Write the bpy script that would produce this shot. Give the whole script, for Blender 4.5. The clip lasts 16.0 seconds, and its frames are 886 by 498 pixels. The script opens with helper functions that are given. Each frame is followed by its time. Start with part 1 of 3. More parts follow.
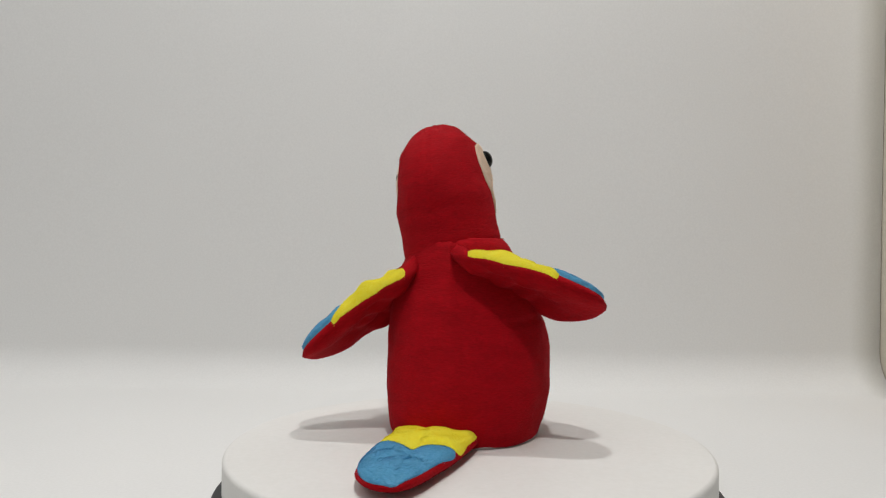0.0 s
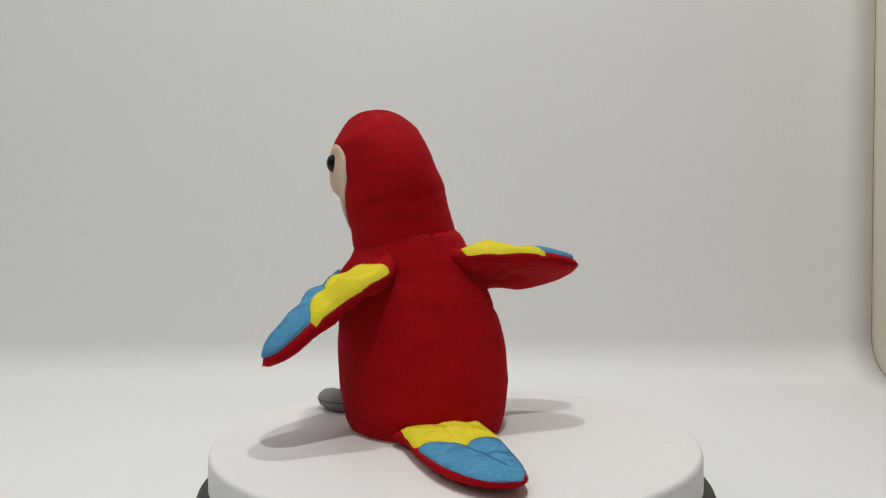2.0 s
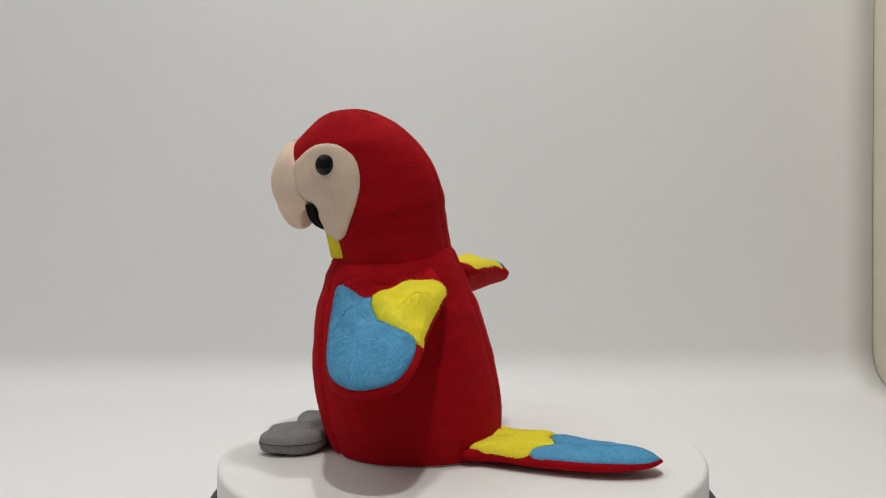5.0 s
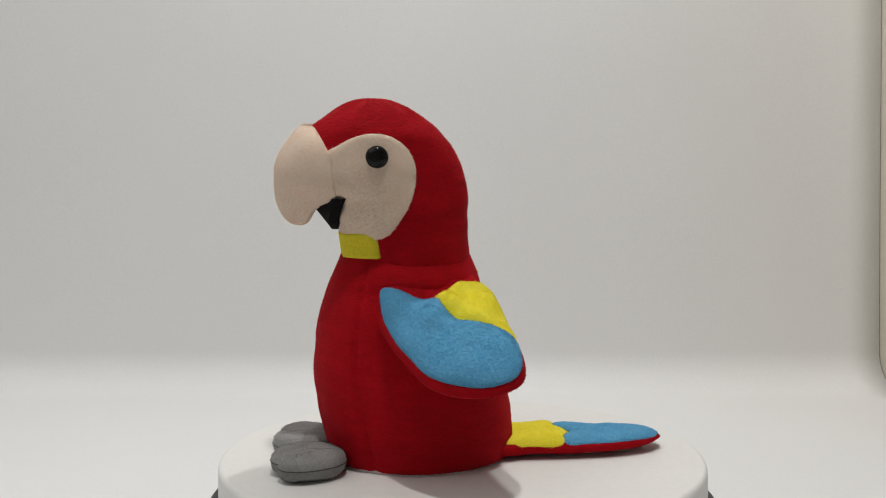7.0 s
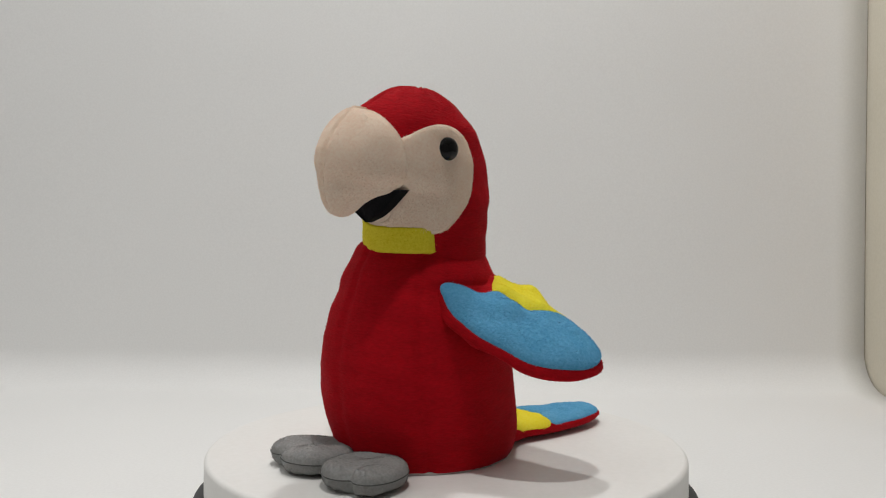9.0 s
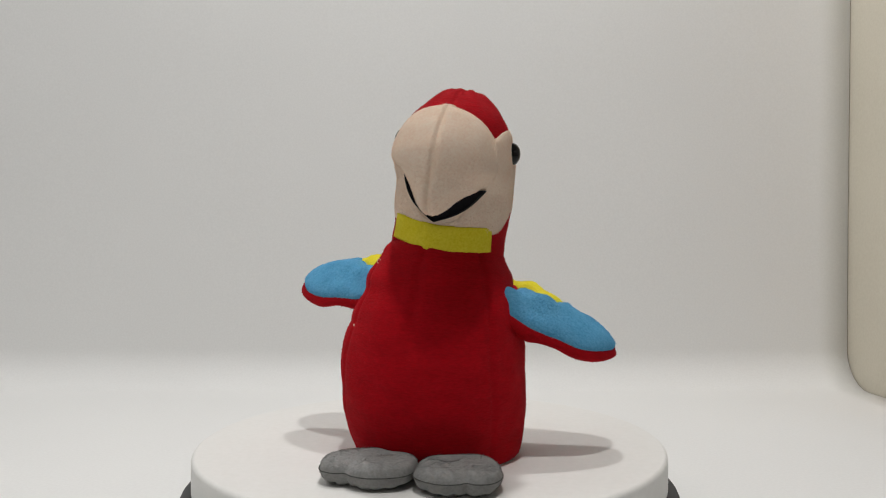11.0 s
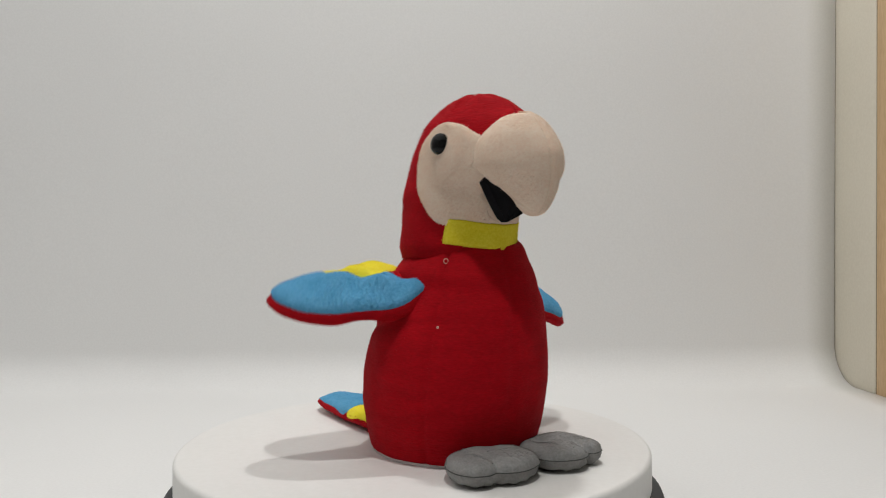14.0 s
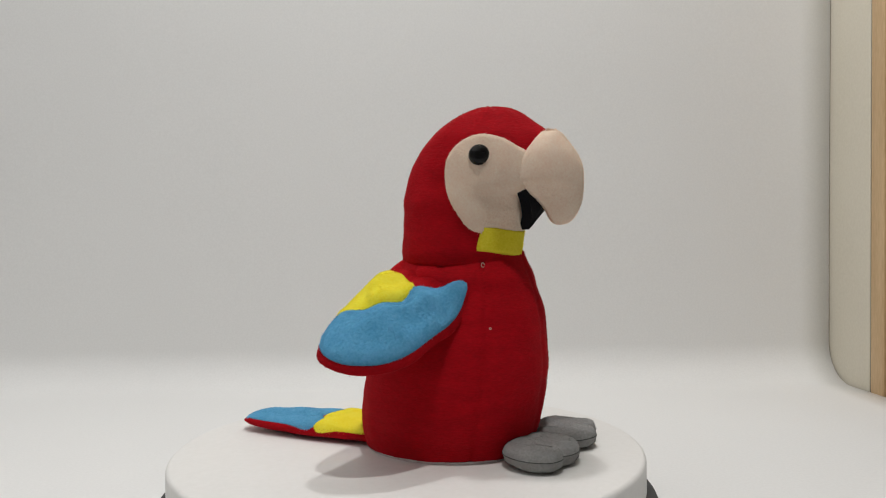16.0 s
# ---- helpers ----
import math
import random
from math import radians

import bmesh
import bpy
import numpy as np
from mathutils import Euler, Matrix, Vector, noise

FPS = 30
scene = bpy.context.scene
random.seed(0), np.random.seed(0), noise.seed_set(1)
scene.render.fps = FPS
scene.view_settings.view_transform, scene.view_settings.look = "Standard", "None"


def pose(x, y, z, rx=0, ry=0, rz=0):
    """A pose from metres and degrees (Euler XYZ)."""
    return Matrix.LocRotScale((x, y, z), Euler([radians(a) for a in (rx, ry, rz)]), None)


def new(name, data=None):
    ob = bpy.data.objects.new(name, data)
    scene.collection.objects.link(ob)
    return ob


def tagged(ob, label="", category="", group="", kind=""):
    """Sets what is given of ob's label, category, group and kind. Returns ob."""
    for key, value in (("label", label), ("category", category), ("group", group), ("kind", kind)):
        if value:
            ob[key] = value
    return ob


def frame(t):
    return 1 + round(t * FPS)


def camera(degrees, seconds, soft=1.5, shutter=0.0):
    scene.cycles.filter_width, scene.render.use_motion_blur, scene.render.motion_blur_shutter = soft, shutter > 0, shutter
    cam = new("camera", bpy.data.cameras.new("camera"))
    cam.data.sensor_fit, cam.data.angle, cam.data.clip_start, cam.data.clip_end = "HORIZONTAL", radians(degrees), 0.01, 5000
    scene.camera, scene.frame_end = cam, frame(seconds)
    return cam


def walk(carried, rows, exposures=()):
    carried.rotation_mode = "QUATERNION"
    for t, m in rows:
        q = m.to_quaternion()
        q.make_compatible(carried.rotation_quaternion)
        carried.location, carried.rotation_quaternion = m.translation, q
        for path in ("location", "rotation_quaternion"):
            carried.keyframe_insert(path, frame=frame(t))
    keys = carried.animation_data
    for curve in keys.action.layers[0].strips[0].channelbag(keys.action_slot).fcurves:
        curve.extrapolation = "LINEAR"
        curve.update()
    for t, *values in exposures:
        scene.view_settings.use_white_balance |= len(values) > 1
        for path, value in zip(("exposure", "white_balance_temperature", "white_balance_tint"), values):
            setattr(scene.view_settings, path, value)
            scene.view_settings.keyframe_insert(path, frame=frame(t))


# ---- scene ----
from mathutils.bvhtree import BVHTree

# ---------------------------------------------------------------- camera
cam = camera(63.76, 16.0, soft=1.05, shutter=0.5)
CAMERA_PATH = (
    # seconds, x, y, z, tilt, turn, lean
    (0, -0.0081, -0.4567, 0.1731, 90.55, 1.05, 0.40),
    (0.5, -0.0032, -0.4551, 0.1741, 90.12, 1.14, 0.10),
    (1, -0.0019, -0.4571, 0.1729, 89.97, 1.15, -0.08),
    (1.5, -0.0011, -0.4561, 0.1734, 89.96, 1.00, -0.24),
    (2, 0.0007, -0.4564, 0.1728, 89.93, 0.91, -0.36),
    (2.5, 0.0011, -0.4598, 0.1753, 90.07, 0.57, -0.39),
    (3, -0.0006, -0.4609, 0.1759, 90.30, 0.44, -0.45),
    (3.5, -0.0038, -0.4587, 0.1755, 90.43, 0.45, -0.46),
    (4, -0.0049, -0.4611, 0.1756, 90.49, 0.49, -0.40),
    (6.5, -0.0002, -0.4611, 0.1772, 90.71, 1.45, -0.29),
    (7, 0.0013, -0.4632, 0.1760, 90.73, 1.54, -0.19),
    (7.5, 0.0017, -0.4650, 0.1748, 90.74, 1.44, -0.11),
    (8, 0.0035, -0.4637, 0.1730, 90.77, 1.33, 0.00),
    (8.5, 0.0048, -0.4655, 0.1727, 90.80, 1.19, 0.04),
    (9, 0.0058, -0.4674, 0.1719, 90.91, 0.98, 0.14),
    (11.5, 0.0115, -0.4744, 0.1734, 90.75, 0.23, -0.12),
    (12, 0.0109, -0.4734, 0.1730, 90.73, 0.14, -0.15),
    (12.5, 0.0139, -0.4728, 0.1742, 90.68, 0.14, -0.20),
    (13, 0.0139, -0.4747, 0.1753, 90.68, -0.04, -0.22),
    (13.5, 0.0162, -0.4706, 0.1744, 90.63, -0.14, -0.37),
    (14, 0.0176, -0.4719, 0.1746, 90.60, -0.22, -0.49),
    (14.5, 0.0193, -0.4694, 0.1758, 90.12, -0.26, -0.42),
    (15, 0.0201, -0.4687, 0.1757, 89.96, -0.44, -0.47),
    (15.5, 0.0215, -0.4678, 0.1773, 89.97, -0.50, -0.59),
    (16, 0.0190, -0.4696, 0.1804, 90.19, -0.55, -0.67),
)


def camera_pose(x, y, z, tilt, turn, lean):
    return pose(x, y, z, 0, 0, turn) @ pose(0, 0, 0, tilt, 0, 0) @ pose(0, 0, 0, 0, 0, lean)


walk(cam, [(t, camera_pose(*row)) for t, *row in CAMERA_PATH])

# ---------------------------------------------------------------- light
world = bpy.data.worlds.new("world")
scene.world = world
world.use_nodes = True
world.node_tree.nodes["Background"].inputs[0].default_value = (0.9, 0.95, 1.0, 1)
world.node_tree.nodes["Background"].inputs[1].default_value = 0.02
scene.view_settings.exposure = 0.0


def lamp(name, x, y, z, size, watts, colour, size_y=None):
    data = bpy.data.lights.new(name, "AREA")
    data.shape = "DISK" if size_y is None else "RECTANGLE"
    data.size, data.energy, data.color = size, watts, colour
    if size_y is not None:
        data.size_y = size_y
    ob = new(name, data)
    ob.matrix_basis = pose(x, y, z)
    return ob


lamp("ceiling_spot", 0.06, -0.52, 1.60, 0.07, 8.4, (1.0, 0.99, 0.97))
lamp("ceiling_spot", 0.06, 0.14, 1.60, 0.07, 6.2, (1.0, 0.99, 0.98))
# added fill: a broad unseen area light that lifts the left side
lamp("soft_fill", -1.2, -0.60, 1.62, 1.6, 8.2, (0.98, 0.985, 0.99), 2.0)

# ---------------------------------------------------------------- materials


def material(name, rough=0.6, metal=0.0, sheen=0.0, coat=0.0):
    m = bpy.data.materials.new(name)
    m.use_nodes = True
    b = m.node_tree.nodes["Principled BSDF"]
    b.inputs["Roughness"].default_value = rough
    b.inputs["Metallic"].default_value = metal
    b.inputs["Sheen Weight"].default_value = sheen
    b.inputs["Sheen Roughness"].default_value = 0.45
    b.inputs["Coat Weight"].default_value = coat
    return m, m.node_tree, b


def textured(name, a, b, scale=60.0, fine=900.0, rough=0.7, sheen=0.0, bump=0.2, deep=0.0006, specular=0.5, stretch=(1, 1, 1), coat=0.0, tint=None, soft=0.0):
    """Two colours mixed by broad and fine noise, with fine relief."""
    m, tree, bsdf = material(name, rough, 0.0, sheen, coat)
    n, l = tree.nodes, tree.links
    co = n.new("ShaderNodeTexCoord")
    mp = n.new("ShaderNodeMapping")
    mp.inputs["Scale"].default_value = stretch
    l.new(co.outputs["Object"], mp.inputs[0])
    big, small = n.new("ShaderNodeTexNoise"), n.new("ShaderNodeTexNoise")
    big.inputs["Scale"].default_value, big.inputs["Detail"].default_value = scale, 3
    small.inputs["Scale"].default_value, small.inputs["Detail"].default_value = fine, 4
    l.new(mp.outputs[0], big.inputs[0])
    l.new(mp.outputs[0], small.inputs[0])
    mixf = n.new("ShaderNodeMath")
    mixf.operation = "MULTIPLY_ADD"
    mixf.inputs[1].default_value = 0.6
    l.new(small.outputs[0], mixf.inputs[0])
    half = n.new("ShaderNodeMath")
    half.operation = "MULTIPLY"
    half.inputs[1].default_value = 0.4
    l.new(big.outputs[0], half.inputs[0])
    l.new(half.outputs[0], mixf.inputs[2])
    ramp = n.new("ShaderNodeValToRGB")
    ramp.color_ramp.elements[0].position, ramp.color_ramp.elements[1].position = 0.32, 0.68
    ramp.color_ramp.elements[0].color, ramp.color_ramp.elements[1].color = (*a, 1), (*b, 1)
    l.new(mixf.outputs[0], ramp.inputs[0])
    l.new(ramp.outputs[0], bsdf.inputs["Base Color"])
    bsdf.inputs["Specular IOR Level"].default_value = specular
    if soft:
        bsdf.inputs["Subsurface Weight"].default_value = soft
        bsdf.inputs["Subsurface Radius"].default_value = (1.0, 0.7, 0.55)
        bsdf.inputs["Subsurface Scale"].default_value = 0.002
    if sheen:
        bsdf.inputs["Sheen Tint"].default_value = (*(tint or b), 1)
    bp = n.new("ShaderNodeBump")
    bp.inputs["Strength"].default_value, bp.inputs["Distance"].default_value = bump, deep
    l.new(mixf.outputs[0], bp.inputs["Height"])
    l.new(bp.outputs[0], bsdf.inputs["Normal"])
    return m


PLUSH = dict(scale=90, fine=760, rough=0.85, sheen=0.35, bump=0.38, deep=0.0014, specular=0.12, soft=0.2)
COARSE = dict(PLUSH, fine=620, bump=0.42, deep=0.0016)
M_RED = textured("red_plush", (0.31, 0.0012, 0.005), (0.48, 0.0024, 0.009), tint=(0.70, 0.02, 0.035), stretch=(0.55, 0.55, 1.9), **dict(COARSE, sheen=0.2, bump=0.52))
M_YELLOW = textured("yellow_plush", (0.94, 0.78, 0.025), (0.99, 0.89, 0.08), **PLUSH)
M_COLLAR = textured("mustard_plush", (0.78, 0.64, 0.02), (0.90, 0.76, 0.06), **PLUSH)
M_BLUE = textured("blue_plush", (0.085, 0.34, 0.57), (0.16, 0.46, 0.71), **COARSE)
M_FACE = textured("cream_plush", (0.93, 0.69, 0.52), (0.99, 0.82, 0.66), **PLUSH)
M_GREY = textured("grey_plush", (0.25, 0.245, 0.236), (0.36, 0.353, 0.342), **dict(PLUSH, bump=0.2))
M_BLACK = textured("black_felt", (0.004, 0.004, 0.005), (0.010, 0.010, 0.012), rough=0.9, specular=0.1)
M_EYE = textured("black_eye_plastic", (0.003, 0.003, 0.003), (0.006, 0.005, 0.005), rough=0.07, bump=0.0, specular=0.22)
M_THREAD = textured("seam_thread", (0.25, 0.004, 0.012), (0.36, 0.008, 0.02), rough=0.9, specular=0.1)
M_LOOSE = textured("pale_thread", (0.7, 0.45, 0.35), (0.8, 0.6, 0.5), rough=0.8, specular=0.2)
M_SEAM = textured("grey_seam_thread", (0.07, 0.07, 0.066), (0.12, 0.12, 0.115), rough=0.9, specular=0.1)
M_SOLE = textured("pale_base_cloth", (0.46, 0.39, 0.38), (0.58, 0.52, 0.50), rough=0.85, specular=0.1)
M_PLATTER = textured("white_platter_plastic", (0.76, 0.75, 0.72), (0.80, 0.79, 0.765), scale=9, fine=300, rough=0.5, bump=0.03, specular=0.35)
M_BASE = textured("black_base_plastic", (0.012, 0.012, 0.013), (0.022, 0.022, 0.024), scale=30, fine=900, rough=0.5, bump=0.08)
M_SWEEP = textured("white_backdrop_sheet", (0.78, 0.778, 0.766), (0.83, 0.828, 0.816), scale=3, fine=400, rough=0.55, bump=0.02, specular=0.3)
M_BEHIND = textured("beige_painted_panel", (0.66, 0.61, 0.50), (0.72, 0.67, 0.56), scale=5, fine=300, rough=0.6, bump=0.05)
M_JOINT = textured("dark_joint", (0.10, 0.075, 0.045), (0.15, 0.11, 0.07), rough=0.7)
M_WOOD = textured("pale_wood", (0.50, 0.33, 0.17), (0.66, 0.47, 0.27), scale=14, fine=160, rough=0.5, bump=0.12, stretch=(6, 6, 0.5))
M_TABLE = textured("white_laminate", (0.76, 0.755, 0.75), (0.80, 0.795, 0.79), scale=6, fine=200, rough=0.5, bump=0.03)
M_WALL = textured("white_wall_paint", (0.76, 0.755, 0.74), (0.81, 0.80, 0.785), scale=4, fine=250, rough=0.8, bump=0.06)
M_FLOOR = textured("grey_floor_vinyl", (0.34, 0.33, 0.31), (0.42, 0.41, 0.39), scale=5, fine=120, rough=0.5, bump=0.05)

# ---------------------------------------------------------------- mesh helpers


def smooth(mesh, angle=None):
    mesh.polygons.foreach_set("use_smooth", [True] * len(mesh.polygons))
    if angle is not None:
        mesh.set_sharp_from_angle(angle=radians(angle))


def part(name, bm, mat, parent=None, label="", flat=None):
    mesh = bpy.data.meshes.new(name)
    bmesh.ops.recalc_face_normals(bm, faces=bm.faces)
    bm.to_mesh(mesh)
    bm.free()
    mesh.materials.append(mat)
    smooth(mesh, flat)
    ob = new(name, mesh)
    ob.parent = parent
    if label:
        tagged(ob, label)
    return ob


def box(bm, x0, y0, z0, x1, y1, z1, bevel=0.0):
    r = bmesh.ops.create_cube(bm, size=1)
    for v in r["verts"]:
        v.co = Vector(((x0 + x1) / 2 + v.co.x * (x1 - x0), (y0 + y1) / 2 + v.co.y * (y1 - y0), (z0 + z1) / 2 + v.co.z * (z1 - z0)))
    if bevel:
        edges = list({e for v in r["verts"] for e in v.link_edges})
        bmesh.ops.bevel(bm, geom=edges, offset=bevel, segments=3, profile=0.5, affect="EDGES")


def lathe(bm, profile, steps=128):
    rings = []
    for r, z in profile:
        if r < 1e-6:
            rings.append([bm.verts.new((0, 0, z))])
        else:
            rings.append([bm.verts.new((r * math.cos(2 * math.pi * i / steps), r * math.sin(2 * math.pi * i / steps), z)) for i in range(steps)])
    join_rings(bm, rings)


def join_rings(bm, rings):
    for a, b in zip(rings, rings[1:]):
        n = max(len(a), len(b))
        for i in range(n):
            j = (i + 1) % n
            face = [a[i], a[j], b[j], b[i]] if len(a) > 1 and len(b) > 1 else ([a[0], b[j], b[i]] if len(a) == 1 else [a[i], a[j], b[0]])
            bm.faces.new(face)


def spline(table, z, k):
    """Smooth value of column k at z in a table of rows (z, ...)."""
    n = len(table)
    i = 0
    while i < n - 2 and z > table[i + 1][0]:
        i += 1
    p0, p1, p2, p3 = table[max(i - 1, 0)], table[i], table[i + 1], table[min(i + 2, n - 1)]
    h = p2[0] - p1[0]
    s = min(max((z - p1[0]) / h, 0), 1)
    m1 = (p2[k] - p0[k]) / (p2[0] - p0[0]) * h
    m2 = (p3[k] - p1[k]) / (p3[0] - p1[0]) * h
    return (2 * s**3 - 3 * s**2 + 1) * p1[k] + (s**3 - 2 * s**2 + s) * m1 + (-2 * s**3 + 3 * s**2) * p2[k] + (s**3 - s**2) * m2


def closed_curve(points, n):
    """n points evenly set along a smooth closed curve through the given 2D points."""
    k, dense = len(points), []
    for i in range(k):
        p0, p1, p2, p3 = (Vector(points[(i + j) % k]) for j in (-1, 0, 1, 2))
        for q in range(24):
            s = q / 24
            dense.append(0.5 * (2 * p1 + (p2 - p0) * s + (2 * p0 - 5 * p1 + 4 * p2 - p3) * s**2 + (3 * p1 - p0 - 3 * p2 + p3) * s**3))
    return even(dense, n)


def even(dense, n):
    lengths = [0.0]
    for a, b in zip(dense, dense[1:] + dense[:1]):
        lengths.append(lengths[-1] + (b - a).length)
    out, i = [], 0
    for q in range(n):
        want = lengths[-1] * q / n
        while lengths[i + 1] < want:
            i += 1
        s = (want - lengths[i]) / max(lengths[i + 1] - lengths[i], 1e-9)
        out.append(dense[i].lerp(dense[(i + 1) % len(dense)], s))
    return out


def pile(bm, count, length, seed, lean=(0, 0, -0.5), keep=None):
    """Short plush fibres: slim three-sided tufts on the surface, combed along lean."""
    rng = random.Random(seed)
    bm.faces.ensure_lookup_table()
    faces = [f for f in bm.faces if keep is None or keep(f.calc_center_median())]
    areas = np.cumsum([f.calc_area() for f in faces])
    bm.normal_update()
    made = []
    comb = Vector(lean)
    for _ in range(count):
        f = faces[int(np.searchsorted(areas, rng.random() * areas[-1]))]
        vs = [v.co for v in f.verts]
        u, v = rng.random(), rng.random()
        if len(vs) == 4:
            p = vs[0].lerp(vs[1], u).lerp(vs[3].lerp(vs[2], u), v)
        else:
            u = math.sqrt(u)
            p = vs[0] * (1 - u) + vs[1] * (u * (1 - v)) + vs[2] * (u * v)
        n = f.normal
        along = comb * rng.uniform(0.6, 1.2) + Vector((rng.uniform(-1, 1), rng.uniform(-1, 1), rng.uniform(-1, 1))) * 0.55
        along -= n * along.dot(n)
        if along.length < 1e-4:
            along = n.orthogonal()
        way = (along.normalized() + n * rng.uniform(0.25, 0.75)).normalized()
        side = way.cross(n).normalized() * 0.00024
        root = p - n * 0.00015
        # wound so that the tuft's face looks outwards
        made.append((root + side, root - side, root + way * length * rng.uniform(0.6, 1.15)))
        a, b, c = made[-1]
        if (b - a).cross(c - a).dot(n) < 0:
            made[-1] = (b, a, c)
    return made


def add_tufts(ob, tufts):
    """Appends the tufts as triangles to the mesh of ob."""
    mesh = ob.data
    nv = len(mesh.vertices)
    co = [tuple(v.co) for v in mesh.vertices]
    faces = [tuple(p.vertices) for p in mesh.polygons]
    for a, b, c in tufts:
        faces.append((nv, nv + 1, nv + 2))
        co += [tuple(a), tuple(b), tuple(c)]
        nv += 3
    fresh = bpy.data.meshes.new(mesh.name)
    fresh.from_pydata(co, [], faces)
    fresh.materials.append(mesh.materials[0])
    smooth(fresh)
    ob.data = fresh


FUR = 2.0  # density of the pile


def plush(name, bm, mat, parent, label="", tufts=0, length=0.0013, seed=1, lean=(0, 0, -0.5), keep=None):
    bmesh.ops.recalc_face_normals(bm, faces=bm.faces)
    made = pile(bm, int(tufts * FUR), length, seed, lean, keep) if tufts else []
    ob = part(name, bm, mat, parent, label)
    if made:
        add_tufts(ob, made)
    return ob


# ---------------------------------------------------------------- setting
TOP = 0.055  # the platter's upper face over the table


def build_setting():
    # table top
    bm = bmesh.new()
    box(bm, -1.3, -0.42, -0.04, 1.3, 0.95, -0.004, 0.004)
    table = tagged(new("table"), "white laminate table under the white backdrop sheet", "table")
    part("tabletop", bm, M_TABLE, table)
    for x in (-1.2, 1.2):
        for y in (-0.36, 0.88):
            bm = bmesh.new()
            box(bm, x - 0.03, y - 0.03, -0.75, x + 0.03, y + 0.03, -0.04, 0.003)
            part("leg", bm, M_TABLE, table)

    # the sheet: flat on the table, then swept up into an upright wall
    bm = bmesh.new()
    x0, x1, bend, wall_y, top = -1.1, 0.5564, 0.052, 0.50, 1.25
    line = [(-0.40, 0.0)] + [(wall_y - bend - 0.5 * (1 - s / 12), 0.0) for s in range(12)]
    line += [(wall_y - bend + bend * math.sin(a * math.pi / 32), bend - bend * math.cos(a * math.pi / 32)) for a in range(17)]
    line += [(wall_y, bend + (top - bend) * s / 14) for s in range(1, 15)]
    cols = 40
    grid = [[bm.verts.new((x0 + (x1 - x0 + 0.0173 * (z - 0.15)) * i / cols, y + 0.0012 * math.sin(i * 0.5 + z * 4) * min(1, z / 0.2), z)) for i in range(cols + 1)] for y, z in line]
    for a, b in zip(grid, grid[1:]):
        for i in range(cols):
            bm.faces.new((a[i], a[i + 1], b[i + 1], b[i]))
    bm.normal_update()
    bmesh.ops.solidify(bm, geom=bm.faces[:], thickness=0.0015)
    sheet = part("backdrop_sheet", bm, M_SWEEP)
    tagged(sheet, "white backdrop sheet swept up from the table", "backdrop", kind="structure")

    # room around
    def slab(name, label, mat, *dims):
        bm = bmesh.new()
        box(bm, *dims)
        ob = part(name, bm, mat, flat=30)
        return tagged(ob, label, name.split("_")[0], kind="structure")

    slab("floor", "grey vinyl floor of the room", M_FLOOR, -2.2, -2.6, -0.83, 2.2, 1.3, -0.75)
    slab("ceiling", "white painted ceiling of the room", M_WALL, -2.2, -2.6, 1.65, 2.2, 1.3, 1.73)
    slab("wall_north", "white painted wall behind the backdrop", M_WALL, -2.2, 1.2, -0.75, 2.2, 1.3, 1.65)
    slab("wall_south", "white painted wall behind the camera", M_WALL, -2.2, -2.6, -0.75, 2.2, -2.5, 1.65)
    slab("wall_west", "white painted side wall", M_WALL, -2.2, -2.5, -0.75, -2.1, 1.2, 1.65)
    slab("wall_east", "white painted side wall", M_WALL, 2.1, -2.5, -0.75, 2.2, 1.2, 1.65)


# the sheet's edge and the boards beside it lean one degree outwards
LEAN = Matrix(((1, 0, 0.0173, -0.0026), (0, 1, 0, 0), (0, 0, 1, 0), (0, 0, 0, 1)))


def build_side_panel():
    """What shows past the sheet's edge: a beige panel and an upright of pale wood."""
    panel = tagged(new("side_panel"), "beige painted upright panel beside the white sheet", "panel")
    bm = bmesh.new()
    box(bm, 0.5580, 0.4115, -0.004, 0.5700, 0.80, 1.25, 0.0015)
    bmesh.ops.transform(bm, matrix=LEAN, verts=bm.verts)
    part("board", bm, M_BEHIND, panel)
    bm = bmesh.new()
    box(bm, 0.5590, 0.4075, -0.004, 0.5700, 0.4110, 1.25)
    bmesh.ops.transform(bm, matrix=LEAN, verts=bm.verts)
    part("joint_strip", bm, M_JOINT, panel, "dark brown strip in the joint", flat=30)
    wood = new("wooden_upright")
    bm = bmesh.new()
    box(bm, 0.5562, 0.381, -0.004, 0.585, 0.407, 1.25, 0.002)
    bmesh.ops.transform(bm, matrix=LEAN, verts=bm.verts)
    part("post", bm, M_WOOD, wood)
    bm = bmesh.new()
    box(bm, 0.5582, 0.29, -0.004, 0.585, 0.380, 1.25, 0.002)
    bmesh.ops.transform(bm, matrix=LEAN, verts=bm.verts)
    part("board", bm, M_WOOD, wood)
    tagged(wood, "pale wooden upright board beside the backdrop", "board")


